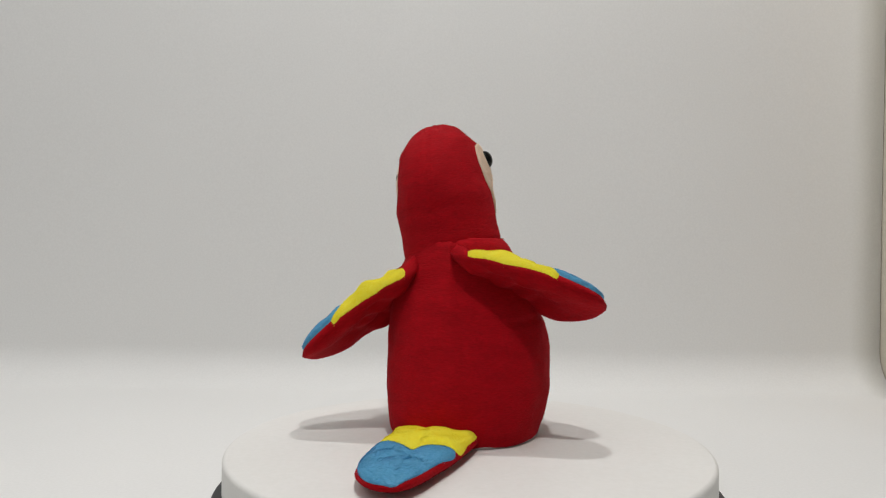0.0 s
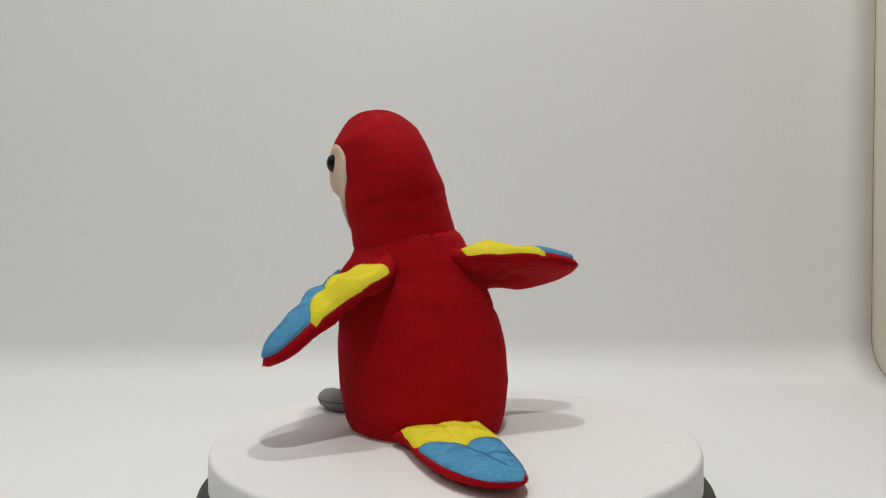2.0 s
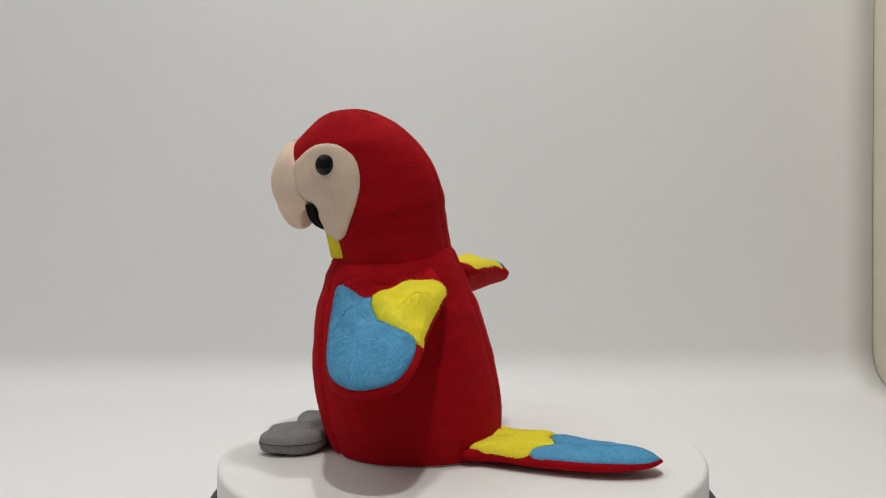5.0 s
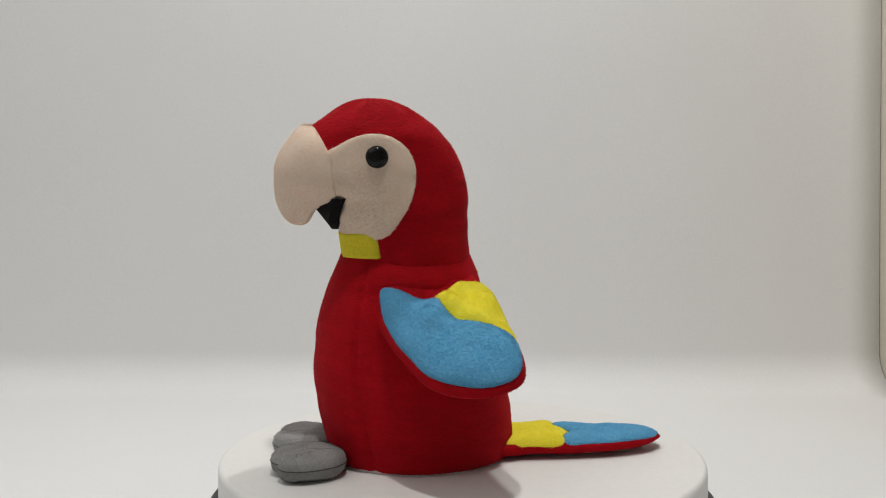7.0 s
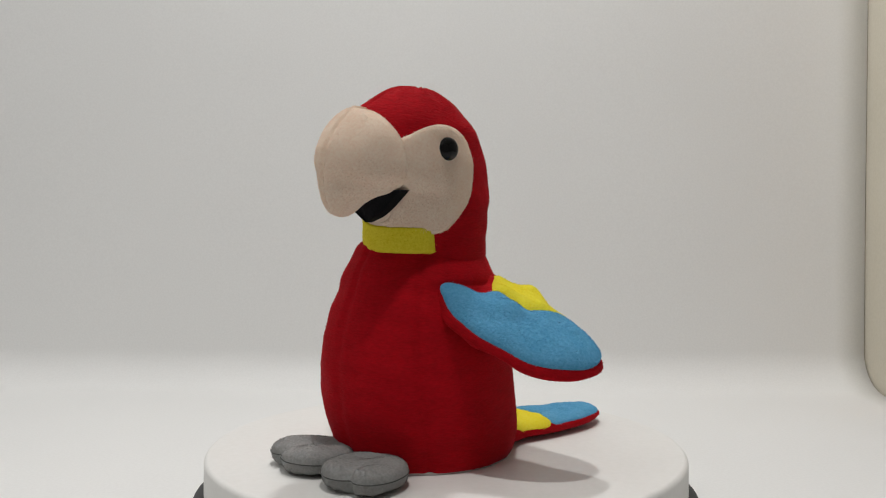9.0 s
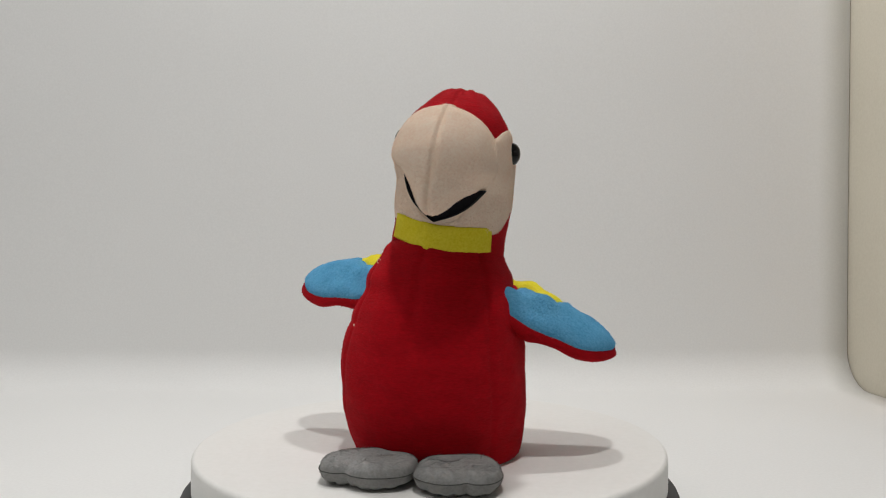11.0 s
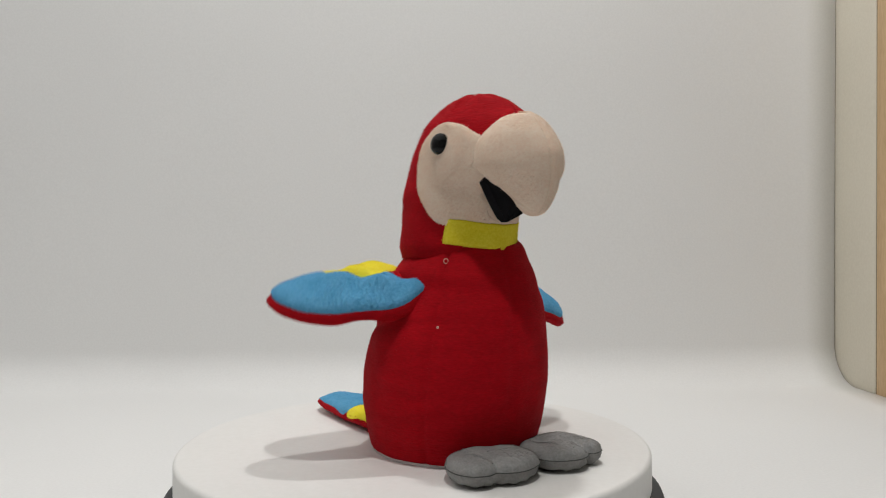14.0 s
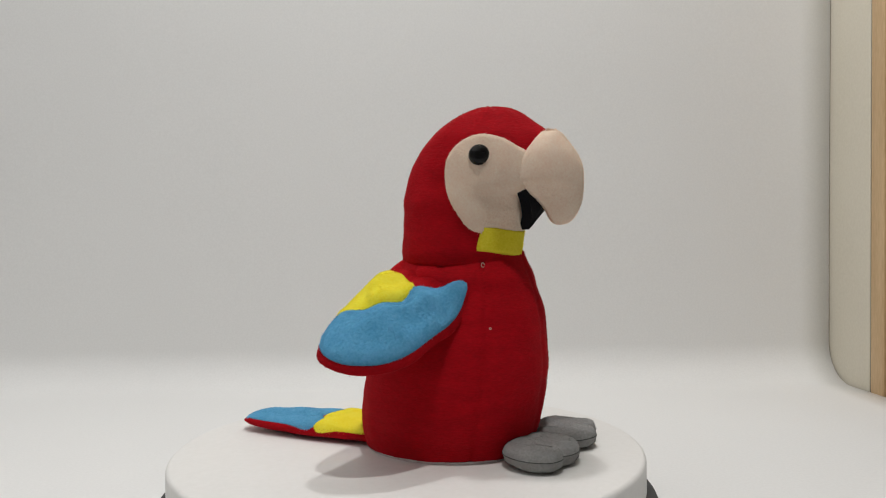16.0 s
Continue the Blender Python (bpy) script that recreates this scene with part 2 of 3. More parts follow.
def build_turntable():
    table = tagged(new("turntable"), "round white motorised turntable with black base", "turntable")
    bm = bmesh.new()
    lathe(bm, [(0, 0.0), (0.155, 0.0), (0.1575, 0.002), (0.1575, 0.026), (0.1565, 0.0285), (0.154, 0.0295), (0.10, 0.0295), (0, 0.0295)])
    part("base", bm, M_BASE, table, "black plastic base ring", flat=40)
    bm = bmesh.new()
    prof = [(0, 0.0305), (0.146, 0.0305), (0.149, 0.032), (0.150, 0.035)]
    prof += [(0.1472 + 0.0028 * math.cos(a * math.pi / 16), TOP - 0.0028 + 0.0028 * math.sin(a * math.pi / 16)) for a in range(9)]
    prof += [(0.14, TOP), (0.07, TOP), (0, TOP)]
    lathe(bm, prof, 160)
    disc = part("platter", bm, M_PLATTER, table, "white round platter", flat=40)
    return table, disc


# ---------------------------------------------------------------- parrot
BODY = (
    # height, front, back, half width, middle
    (-0.004, 0.040, -0.050, 0.040, 0.0),
    (0.000, 0.046, -0.058, 0.048, 0.0),
    (0.008, 0.050, -0.0615, 0.0515, 0.0),
    (0.020, 0.0540, -0.0620, 0.0540, 0.0005),
    (0.035, 0.0575, -0.0605, 0.0558, 0.001),
    (0.055, 0.0597, -0.0565, 0.0557, 0.001),
    (0.070, 0.0590, -0.0525, 0.0536, 0.0),
    (0.085, 0.0570, -0.0485, 0.0503, -0.002),
    (0.100, 0.0530, -0.0440, 0.0452, -0.004),
    (0.112, 0.0485, -0.0395, 0.0414, -0.004),
    (0.121, 0.0448, -0.0365, 0.0365, -0.0055),
    (0.1255, 0.0425, -0.0345, 0.0342, -0.0058),
    (0.130, 0.0370, -0.0300, 0.0300, -0.006),
)
HEAD = (
    # height over the pivot, front, back, half width
    (0.049, 0.0405, -0.0335, 0.0325),
    (0.056, 0.0425, -0.0338, 0.0340),
    (0.066, 0.0440, -0.0325, 0.0335),
    (0.074, 0.0460, -0.0320, 0.0335),
    (0.081, 0.0490, -0.0312, 0.0338),
    (0.086, 0.0500, -0.0317, 0.0340),
    (0.091, 0.0550, -0.0314, 0.0336),
    (0.0955, 0.0670, -0.0309, 0.0334),
    (0.100, 0.0745, -0.0300, 0.0332),
    (0.109, 0.0755, -0.0267, 0.0324),
    (0.119, 0.0710, -0.0212, 0.0302),
    (0.127, 0.0640, -0.0146, 0.0280),
    (0.134, 0.0555, -0.0070, 0.0230),
    (0.141, 0.0455, 0.0045, 0.0165),
    (0.1448, 0.0370, 0.0150, 0.0100),
    (0.1460, 0.0290, 0.0210, 0.0040),
)
PIVOT = Vector((0, 0, 0.07))
EGG = 0.12
OFFSET = (-0.012, 0.035)  # the toy's base on the platter


def section(front, back, half, mid, z, n, egg, power=1.0):
    pts = []
    for i in range(n):
        a = 2 * math.pi * i / n
        c, s = math.cos(a), math.sin(a)
        y = (front + back) / 2 + (front - back) / 2 * s
        w = half * (1 - egg * max(0.0, s) ** 1.5)
        pts.append(Vector((mid + w * math.copysign(abs(c) ** power, c), y, z)))
    return pts


def build_body(toy):
    n, levels = 150, 110
    bm = bmesh.new()
    rings = []
    for k in range(levels + 1):
        z = BODY[0][0] + (BODY[-1][0] - BODY[0][0]) * k / levels
        f, b, h, m = (spline(BODY, z, c) for c in (1, 2, 3, 4))
        ring = []
        for i, p in enumerate(section(f, b, h, m, max(z, 0.0008), n, 0.03, 0.94)):
            a = 2 * math.pi * i / n
            out = Vector((math.cos(a), math.sin(a), 0))
            d = 0.0011 * noise.noise(p * 34) + 0.0006 * noise.noise(p * 85 + Vector((3, 1, 7)))
            # soft sideways creases at the shoulders and waist
            d += 0.0008 * math.sin(z * 300 + 2.2 * noise.noise(Vector((a * 1.1, z * 22, 2.0)))) * math.exp(-((z - 0.104) / 0.014) ** 2) * (0.4 + 0.6 * abs(math.cos(a)))
            d -= 0.0011 * math.exp(-((z - 0.079 - 0.003 * math.sin(a * 2)) / 0.0024) ** 2) * max(0, math.cos(a + 0.35)) ** 2
            # sewn seams: front middle, front sides, flanks and back
            for seam in (math.radians(90), math.radians(38), math.radians(142), math.radians(-90)):
                q = math.atan2(math.sin(a - seam), math.cos(a - seam)) * h
                d -= 0.0016 * math.exp(-(q / 0.0013) ** 2)
            ring.append(bm.verts.new(p + out * d))
        rings.append(ring)
    join_rings(bm, rings)
    bm.faces.new(rings[-1])
    bm.faces.new(rings[0])
    bmesh.ops.recalc_face_normals(bm, faces=bm.faces)
    tree = BVHTree.FromBMesh(bm)
    for x, z, size in ((0.0255, 0.1165, 0.0013), (0.0370, 0.0800, 0.0005)):
        hit, normal, _, _ = tree.ray_cast(Vector((x, 0.12, z)), Vector((0, -1, 0)))
        tb = bmesh.new()
        turn = Matrix.Translation(hit + normal * 0.0009) @ normal.to_track_quat("Z", "Y").to_matrix().to_4x4()
        loops = []
        for i in range(20):
            a = 2 * math.pi * i / 20
            centre = Vector((math.cos(a), math.sin(a), 0.35 * math.sin(a))) * size
            loops.append([tb.verts.new(turn @ (centre + (Vector((math.cos(a), math.sin(a), 0)) * math.cos(q) + Vector((0, 0, 1)) * math.sin(q)) * 0.00022)) for q in (0, 1.05, 2.09, 3.14, 4.19, 5.24)])
        join_rings(tb, loops + loops[:1])
        part("loose_thread", tb, M_LOOSE, toy, "tiny loop of pale loose thread")
    plush("body", bm, M_RED, toy, "plump red plush body with sewn seams", 26000, 0.0012, 3)
    # pale cloth disc under the body, its edge just showing
    bm = bmesh.new()
    low = [p for p in section(0.0468, -0.0583, 0.0488, 0, 0.0003, 96, 0.03, 0.94)]
    a = [bm.verts.new((p.x, p.y, 0.0002)) for p in low]
    b = [bm.verts.new((p.x, p.y, 0.0016)) for p in low]
    bm.faces.new(a)
    bm.faces.new(b)
    join_rings(bm, [a, b])
    part("base_cloth", bm, M_SOLE, toy, "pale cloth disc under the body", flat=40)


def head_surface(z):
    return section(*(spline(HEAD, z, c) for c in (1, 2, 3)), 0.0, z, 132, EGG, 0.95)


def draped(tree, outline, side, rings=14, lift=0.0007, skirt=0.0012):
    """A cloth patch cut to an outline in (y, z), laid on the head from one side."""
    bm = bmesh.new()
    n = len(outline)
    mid = sum((Vector(p) for p in outline), Vector((0, 0))) / n
    loops = []
    for k in range(rings + 1):
        s = 1 - (k / rings)
        loop = []
        for p in outline if k < rings else [mid]:
            q = mid + (Vector(p) - mid) * s
            hit, normal, _, _ = tree.ray_cast(Vector((side * 0.09, q.x, q.y)), Vector((-side, 0, 0)))
            if hit is None:
                hit, normal, _, _ = tree.find_nearest(Vector((side * 0.02, q.x, q.y)))
            if normal.dot(hit - Vector((0, 0.01, hit.z))) < 0:
                normal = -normal
            up = lift + 0.0005 * math.sqrt(min(1.0, (1 - s) * 8)) + 0.0004 * noise.noise(hit * 90)
            if k == 0:
                loops.append([bm.verts.new(hit - normal * skirt) for _ in [0]])
                loop0 = loops.pop()
                loop.append((loop0[0], bm.verts.new(hit + normal * up)))
            else:
                loop.append(bm.verts.new(hit + normal * up))
        if k == 0:
            loops.append([a for a, _ in loop])
            loops.append([b for _, b in loop])
        else:
            loops.append(loop)
    join_rings(bm, loops)
    return bm


def build_head(toy):
    n, levels = 132, 96
    z0, z1 = HEAD[0][0], HEAD[-1][0]
    rings = []
    bm = bmesh.new()
    for k in range(levels + 1):
        z = z0 + (z1 - z0) * (1 - (1 - k / levels) ** 1.7)
        ring = []
        for i, p in enumerate(head_surface(z)):
            a = 2 * math.pi * i / n
            out = Vector((math.cos(a), math.sin(a), 0.3 if z > 0.13 else 0)).normalized()
            d = 0.0009 * noise.noise(p * 40 + Vector((9, 2, 4))) + 0.0005 * noise.noise(p * 100)
            for seam in (math.radians(-90), math.radians(90)):
                q = math.atan2(math.sin(a - seam), math.cos(a - seam)) * 0.034
                d -= 0.0009 * math.exp(-(q / 0.0013) ** 2)
            # gathered crown
            d += 0.0010 * max(0, (z - 0.133) / 0.013) * math.sin(a * 9 + 1.3)
            ring.append(bm.verts.new(p + out * d))
        rings.append(ring)
    join_rings(bm, rings)
    bm.faces.new(rings[-1])
    bm.faces.new(rings[0])
    bmesh.ops.recalc_face_normals(bm, faces=bm.faces)
    tree = BVHTree.FromBMesh(bm)
    head = plush("head", bm, M_RED, toy, "rounded red plush head", 20000, 0.0012, 5)
    head.location = PIVOT

    # cream cheeks
    cheek = [(0.0545, 0.1140), (0.0480, 0.1188), (0.0400, 0.1235), (0.0300, 0.1262), (0.0195, 0.1250), (0.0110, 0.1195), (0.0060, 0.1110), (0.0055, 0.1010), (0.0080, 0.0900), (0.0135, 0.0795), (0.0200, 0.0705), (0.0300, 0.0670), (0.0400, 0.0665), (0.0445, 0.0675), (0.0436, 0.0740), (0.0456, 0.0800), (0.0490, 0.0868), (0.0525, 0.0925), (0.0545, 0.1040)]
    outline = closed_curve(cheek, 120)
    for side in (-1, 1):
        plush("cheek_patch", draped(tree, outline, side), M_FACE, head, "cream plush cheek patch", 9000, 0.0011, 7 + side, keep=None)
        # eye
        at = Vector((side * 0.09, 0.0270, 0.1140))
        hit, normal, _, _ = tree.ray_cast(at, Vector((-side, 0, 0)))
        normal = Vector((side, 0.12, 0.1)).normalized()
        bm = bmesh.new()
        bmesh.ops.create_uvsphere(bm, u_segments=40, v_segments=24, radius=0.0063)
        for v in bm.verts:
            v.co.z *= 0.72
        bmesh.ops.transform(bm, matrix=Matrix.Translation(hit + normal * 0.0004) @ normal.to_track_quat("Z", "Y").to_matrix().to_4x4(), verts=bm.verts)
        part("eye", bm, M_EYE, head, "glossy black plastic eye")

    # yellow band at the throat and the cream chin over it
    def band(a0, a1, low, high, lift):
        bm = bmesh.new()
        cols, rows_n = 60, 14
        grid = []
        for k in range(rows_n + 1):
            row = []
            for i in range(cols + 1):
                a = math.radians(a0 + (a1 - a0) * i / cols)
                c, s = math.cos(a), math.sin(a)
                u = 2 * i / cols - 1
                z = low(u) + (high(u) - low(u)) * k / rows_n
                f, b, h = (spline(HEAD, z, q) for q in (1, 2, 3))
                edge = min(i, cols - i, k * 3, (rows_n - k) * 3)
                out = lift - (lift + 0.0003) * max(0, 1 - edge / 2)
                y = (f + b) / 2 + ((f - b) / 2 + out) * s
                x = (h * (1 - EGG * max(0, s) ** 1.5) + out) * math.copysign(abs(c) ** 0.95, c)
                row.append(bm.verts.new((x, y, z)))
            grid.append(row)
        for a, b in zip(grid, grid[1:]):
            for i in range(cols):
                bm.faces.new((a[i], a[i + 1], b[i + 1], b[i]))
        bm.normal_update()
        bmesh.ops.solidify(bm, geom=bm.faces[:], thickness=0.001)
        return bm

    plush("throat_band", band(29, 151, lambda u: 0.0514 + 0.0056 * abs(u) ** 0.9, lambda u: 0.0685 + 0.0040 * abs(u) ** 1.4, 0.0014), M_COLLAR, head, "yellow plush band round the throat", 5000, 0.0009, 12)
    plush("chin_patch", band(38, 142, lambda u: 0.0660 + 0.0040 * abs(u) ** 1.4, lambda u: 0.0762 + 0.0168 * min(1, abs(u) / 0.78), 0.0006), M_FACE, head, "cream plush chin under the mouth", 3000, 0.0009, 13)

    # hooked beak: upright slices from brow to tip; the upper ones follow the head's front
    beak = (
        # height, back, front, half width
        (0.0718, 0.0690, 0.0715, 0.0022),
        (0.0730, 0.0665, 0.0745, 0.0045),
        (0.0764, 0.0645, 0.0778, 0.0080),
        (0.0812, 0.0625, 0.0805, 0.0112),
        (0.0855, 0.0585, 0.0820, 0.0146),
    )
    seam_line = ((0.0855, 0.0595), (0.0885, 0.0540), (0.0920, 0.0490), (0.0950, 0.0493), (0.1050, 0.0512), (0.1140, 0.0532), (0.1230, 0.0580), (0.1290, 0.0615), (0.1330, 0.0640))
    bm = bmesh.new()
    n, levels = 110, 72
    rings = []
    for k in range(levels + 1):
        z = 0.0718 + (0.1302 - 0.0718) * (0.5 - 0.5 * math.cos(math.pi * k / levels))
        ring = []
        if z < 0.0855:
            b, f, h = (spline(beak, z, c) for c in (1, 2, 3))
        else:
            b = spline(seam_line, z, 1)
            hf, hb, hh = (spline(HEAD, z, c) for c in (1, 2, 3))
            f = max(hf + 0.0012, spline(((0.0855, 0.0820), (0.092, 0.0829), (0.1, 0.0832), (0.107, 0.0826), (0.116, 0.0792), (0.124, 0.0735), (0.1295, 0.0685), (0.1330, 0.0645)), z, 1))
        for i in range(n):
            a = 2 * math.pi * i / n
            c, s = math.cos(a), math.sin(a)
            if z < 0.0855:
                wide = h
            else:
                # half width of the head where the beak is sewn on, closing towards the front
                sb = min(0.999, max(-0.999, (b - (hf + hb) / 2) / ((hf - hb) / 2)))
                wide = hh * (1 - EGG * max(0, sb) ** 1.5) * (1 - sb * sb) ** 0.475 + 0.0019
                wide = max(wide, 0.0146 + (z - 0.0855) * 1.11) if z < 0.0955 else wide
            y = b + (f - b) * s if s >= 0 else b + 0.003 * s
            x = wide * math.copysign(abs(c) ** (0.9 + 0.15 * min(1, max(0, (z - 0.08) / 0.012))), c) * (1.0 if s >= 0 else 1 + 0.12 * s)
            d = 0.0007 * noise.noise(Vector((x, y, z)) * 70) - 0.0020 * math.exp(-((abs(a - math.pi / 2) * wide) / 0.0013) ** 2)
            # sewn a little askew: the lower edge sits higher on one side
            skew = 0.11 * x * max(0, 1 - abs(z - 0.088) / 0.014)
            ring.append(bm.verts.new((x + c * d, y + s * d, z + skew)))
        rings.append(ring)
    join_rings(bm, rings)
    bm.faces.new(rings[-1])
    bm.faces.new(rings[0])
    plush("beak", bm, M_FACE, head, "hooked cream plush beak with a middle seam", 14000, 0.0010, 21, keep=lambda p: p.y > 0.05)

    # open mouth: black felt web between beak and chin
    bm = bmesh.new()
    corner, front, low = Vector((0.0222, 0.0520, 0.0950)), Vector((0.0098, 0.0630, 0.0885)), Vector((0.002, 0.0495, 0.0690))
    far_corner, far_front = Vector((-0.0236, 0.0490, 0.0900)), Vector((-0.0092, 0.0625, 0.0866))
    rows_x = []
    steps = 10
    for k in range(steps + 1):
        t = k / steps
        edge = [corner.lerp(low, t), front.lerp(low, t), far_front.lerp(low, t), far_corner.lerp(low, t)]
        bulge = math.sin(math.pi * t)
        edge[0] += Vector((0.0028, 0.0034, -0.0026)) * bulge
        edge[3] += Vector((-0.0028, 0.0026, -0.0022)) * bulge
        line = []
        for p, q, m in ((edge[0], edge[1], 8), (edge[1], edge[2], 4), (edge[2], edge[3], 8)):
            line += [p.lerp(q, j / m) + Vector((0, -0.0012 * math.sin(math.pi * j / m), 0)) for j in range(m)]
        line.append(edge[3])
        rows_x.append([bm.verts.new(p) for p in line] + [bm.verts.new(p + Vector((0, -0.006, 0))) for p in reversed(line)])
    join_rings(bm, rows_x)
    bm.faces.new(rows_x[0])
    bm.faces.new(rows_x[-1])
    part("mouth", bm, M_BLACK, head, "black felt inside the open beak", flat=50)
    return head


def pad(outline, thick_up, thick_down, wrinkle, seed, rings=22, flat=0.45):
    """A stuffed pad over an outline in (x, y): a seam round the edge, fuller in the middle."""
    bm = bmesh.new()
    n = len(outline)
    mid = sum(outline, Vector((0, 0))) / n

    def height(q, s, thick):
        return thick * (1 - s ** (2 / flat)) ** 0.5 + wrinkle * (1 - s**6) * noise.noise(Vector((q.x * 55, q.y * 55, seed)))

    loops = []
    for k in range(rings):
        s = k / rings
        if k == 0:
            loops.append([bm.verts.new((mid.x, mid.y, height(mid, 0, thick_up)))])
        else:
            loops.append([bm.verts.new((*(mid + (p - mid) * s), height(mid + (p - mid) * s, s, thick_up))) for p in outline])
    loops.append([bm.verts.new((p.x, p.y, 0)) for p in outline])
    for k in range(rings - 1, -1, -1):
        s = k / rings
        if k == 0:
            loops.append([bm.verts.new((mid.x, mid.y, -height(mid, 0, thick_down)))])
        else:
            loops.append([bm.verts.new((*(mid + (p - mid) * s), -height(mid + (p - mid) * s, s, thick_down))) for p in outline])
    join_rings(bm, loops)
    return bm


def laid(tree, outline, rings=16, lift=0.0006, skirt=0.0034, puff=0.0014, seed=1.0, ripple=0.0012):
    """A cloth patch over a pad, seen from above in (x, y)."""
    bm = bmesh.new()
    n = len(outline)
    mid = sum(outline, Vector((0, 0))) / n

    def top(q):
        hit, _, _, _ = tree.ray_cast(Vector((q.x, q.y, 0.1)), Vector((0, 0, -1)))
        return hit.z if hit else 0.0

    def tuck(q):
        low, _, _, _ = tree.ray_cast(Vector((q.x, q.y, -0.1)), Vector((0, 0, 1)))
        return min(skirt, max(0.0003, 0.55 * (top(q) - low.z))) if low else 0.0003

    loops = [[bm.verts.new((p.x, p.y, top(p) - tuck(p))) for p in outline]]
    for k in range(rings):
        s = 1 - k / rings
        loop = []
        for p in outline:
            q = mid + (p - mid) * s
            loop.append(bm.verts.new((q.x, q.y, top(q) + lift + puff * (1 - s**2.2) ** 0.5 + ripple * (1 - s**4) * noise.noise(Vector((q.x * 95, q.y * 95, seed))))))
        loops.append(loop)
    loops.append([bm.verts.new((mid.x, mid.y, top(mid) + lift + puff))])
    join_rings(bm, loops)
    inner = [v for loop in loops[2:] for v in loop]
    for _ in range(3):
        bmesh.ops.smooth_vert(bm, verts=inner, factor=0.5, use_axis_z=True)
    return bm


WING_O = Vector((0.0365, -0.005, 0.1030))
WING_L = Vector((0.7768, -0.3767, -0.5047)).normalized()
WING_W = Vector((0.3470, 0.9248, -0.1561))
WING_W = (WING_W - WING_L * WING_W.dot(WING_L)).normalized()
WING_OUT = [(-0.024, 0.004), (-0.0205, 0.018), (-0.0135, 0.0285), (0.000, 0.0338), (0.016, 0.0358), (0.034, 0.0365), (0.050, 0.0358), (0.064, 0.0312), (0.076, 0.0215), (0.081, 0.009), (0.0785, -0.004), (0.066, -0.0140), (0.048, -0.0205), (0.027, -0.0290), (0.008, -0.0365), (-0.010, -0.033), (-0.022, -0.015)]
WING_BLUE = [(-0.0125, 0.0265), (-0.0080, 0.0290), (0.003, 0.0322), (0.017, 0.0340), (0.034, 0.0347), (0.049, 0.0338), (0.062, 0.0292), (0.0737, 0.0195), (0.0778, 0.008), (0.0752, -0.0035), (0.064, -0.0118), (0.052, -0.0140), (0.043, -0.0040), (0.032, 0.0030), (0.020, 0.0066), (0.0110, 0.0066), (0.002, 0.0140), (-0.0090, 0.0228)]
WING_YELLOW = [(0.0092, 0.0046), (0.0115, 0.0066), (0.020, 0.0064), (0.032, 0.0028), (0.043, -0.0042), (0.0555, -0.0165), (0.048, -0.0195), (0.034, -0.0252), (0.020, -0.0312), (0.0095, -0.0355), (0.0010, -0.0350), (0.0000, -0.0240), (0.0040, -0.0090)]


def wing_frame(side):
    """Axes of the wing of one side: along it, forward across it, and its upper face."""
    flip = Vector((side, 1, 1))
    l, w = WING_L * flip, WING_W * flip
    up = l.cross(w) * (1 if side > 0 else -1)
    return WING_O * flip, l, w, up


def build_wing(toy, side):
    # modelled flat with x along the wing and y forward (mirrored for the other side), z to its upper face
    fix = (lambda pts: [Vector((x, y)) for x, y in pts]) if side > 0 else (lambda pts: [Vector((x, -y)) for x, y in pts])
    bm = pad([p for p in closed_curve(fix(WING_OUT), 110)], 0.0055, 0.0075, 0.0013, 4.0 + side)
    for v in bm.verts:  # rounded shoulder, slightly curled tip
        full = min(1.0, abs(v.co.z) / 0.0050)
        v.co.z += (0.0065 if v.co.z > 0 else 0.002) * math.exp(-((v.co.x + 0.015) / 0.011) ** 2) - 1.5 * max(0, v.co.x - 0.03) ** 2 - 11.0 * max(0, v.co.y * side - 0.004) ** 2 - 5.0 * max(0, -0.012 - v.co.y * side) ** 2
        # slack folds running out from the shoulder
        slack = math.exp(-((v.co.x - 0.020) / 0.026) ** 2) * full * full
        v.co.z += slack * (0.0019 * math.sin(v.co.x * 210 - v.co.y * side * 150 + side) + 0.0012 * math.sin(v.co.x * 90 + v.co.y * side * 330))
    bmesh.ops.recalc_face_normals(bm, faces=bm.faces)
    tree = BVHTree.FromBMesh(bm)
    wing = plush("wing", bm, M_RED, toy, "red plush wing with yellow and blue feather patches", 9000, 0.0012, 30 + side, (0.5, 0, 0))
    plush("blue_patch", laid(tree, closed_curve(fix(WING_BLUE), 100), seed=1.5, lift=0.0022, puff=0.0022, ripple=0.0017), M_BLUE, wing, "sky-blue plush feather patch", 7500, 0.0013, 40 + side, (0.5, 0, 0))
    plush("yellow_patch", laid(tree, closed_curve(fix(WING_YELLOW), 80), seed=2.5, puff=0.0036, ripple=0.0018), M_YELLOW, wing, "bright yellow plush feather patch", 3500, 0.0012, 50 + side, (0.5, 0, 0))
    return wing


def wing_pose(side, lift, twist, lean, slide=0.0):
    """The wing's place on the toy: degrees of lift over its resting droop and of twist that lowers its front edge,
    the lean of the shoulders, and how far the root is drawn in behind the back."""
    o, l, w, up = wing_frame(side)
    rest = Matrix((l, w * side, up)).transposed().to_4x4()
    turn = Matrix.Rotation(radians(-lift * side), 4, Vector((0.15 * side, 1, 0)).normalized())
    sway = Matrix.Translation(PIVOT) @ pose(0, 0, 0, 0, lean, 0) @ Matrix.Translation(-PIVOT)
    drawn = Matrix.Translation((-slide * side, -0.75 * max(0.0, slide), 0))
    return drawn @ sway @ Matrix.Translation(o) @ turn @ rest @ Matrix.Rotation(radians(-twist * side), 4, "X")


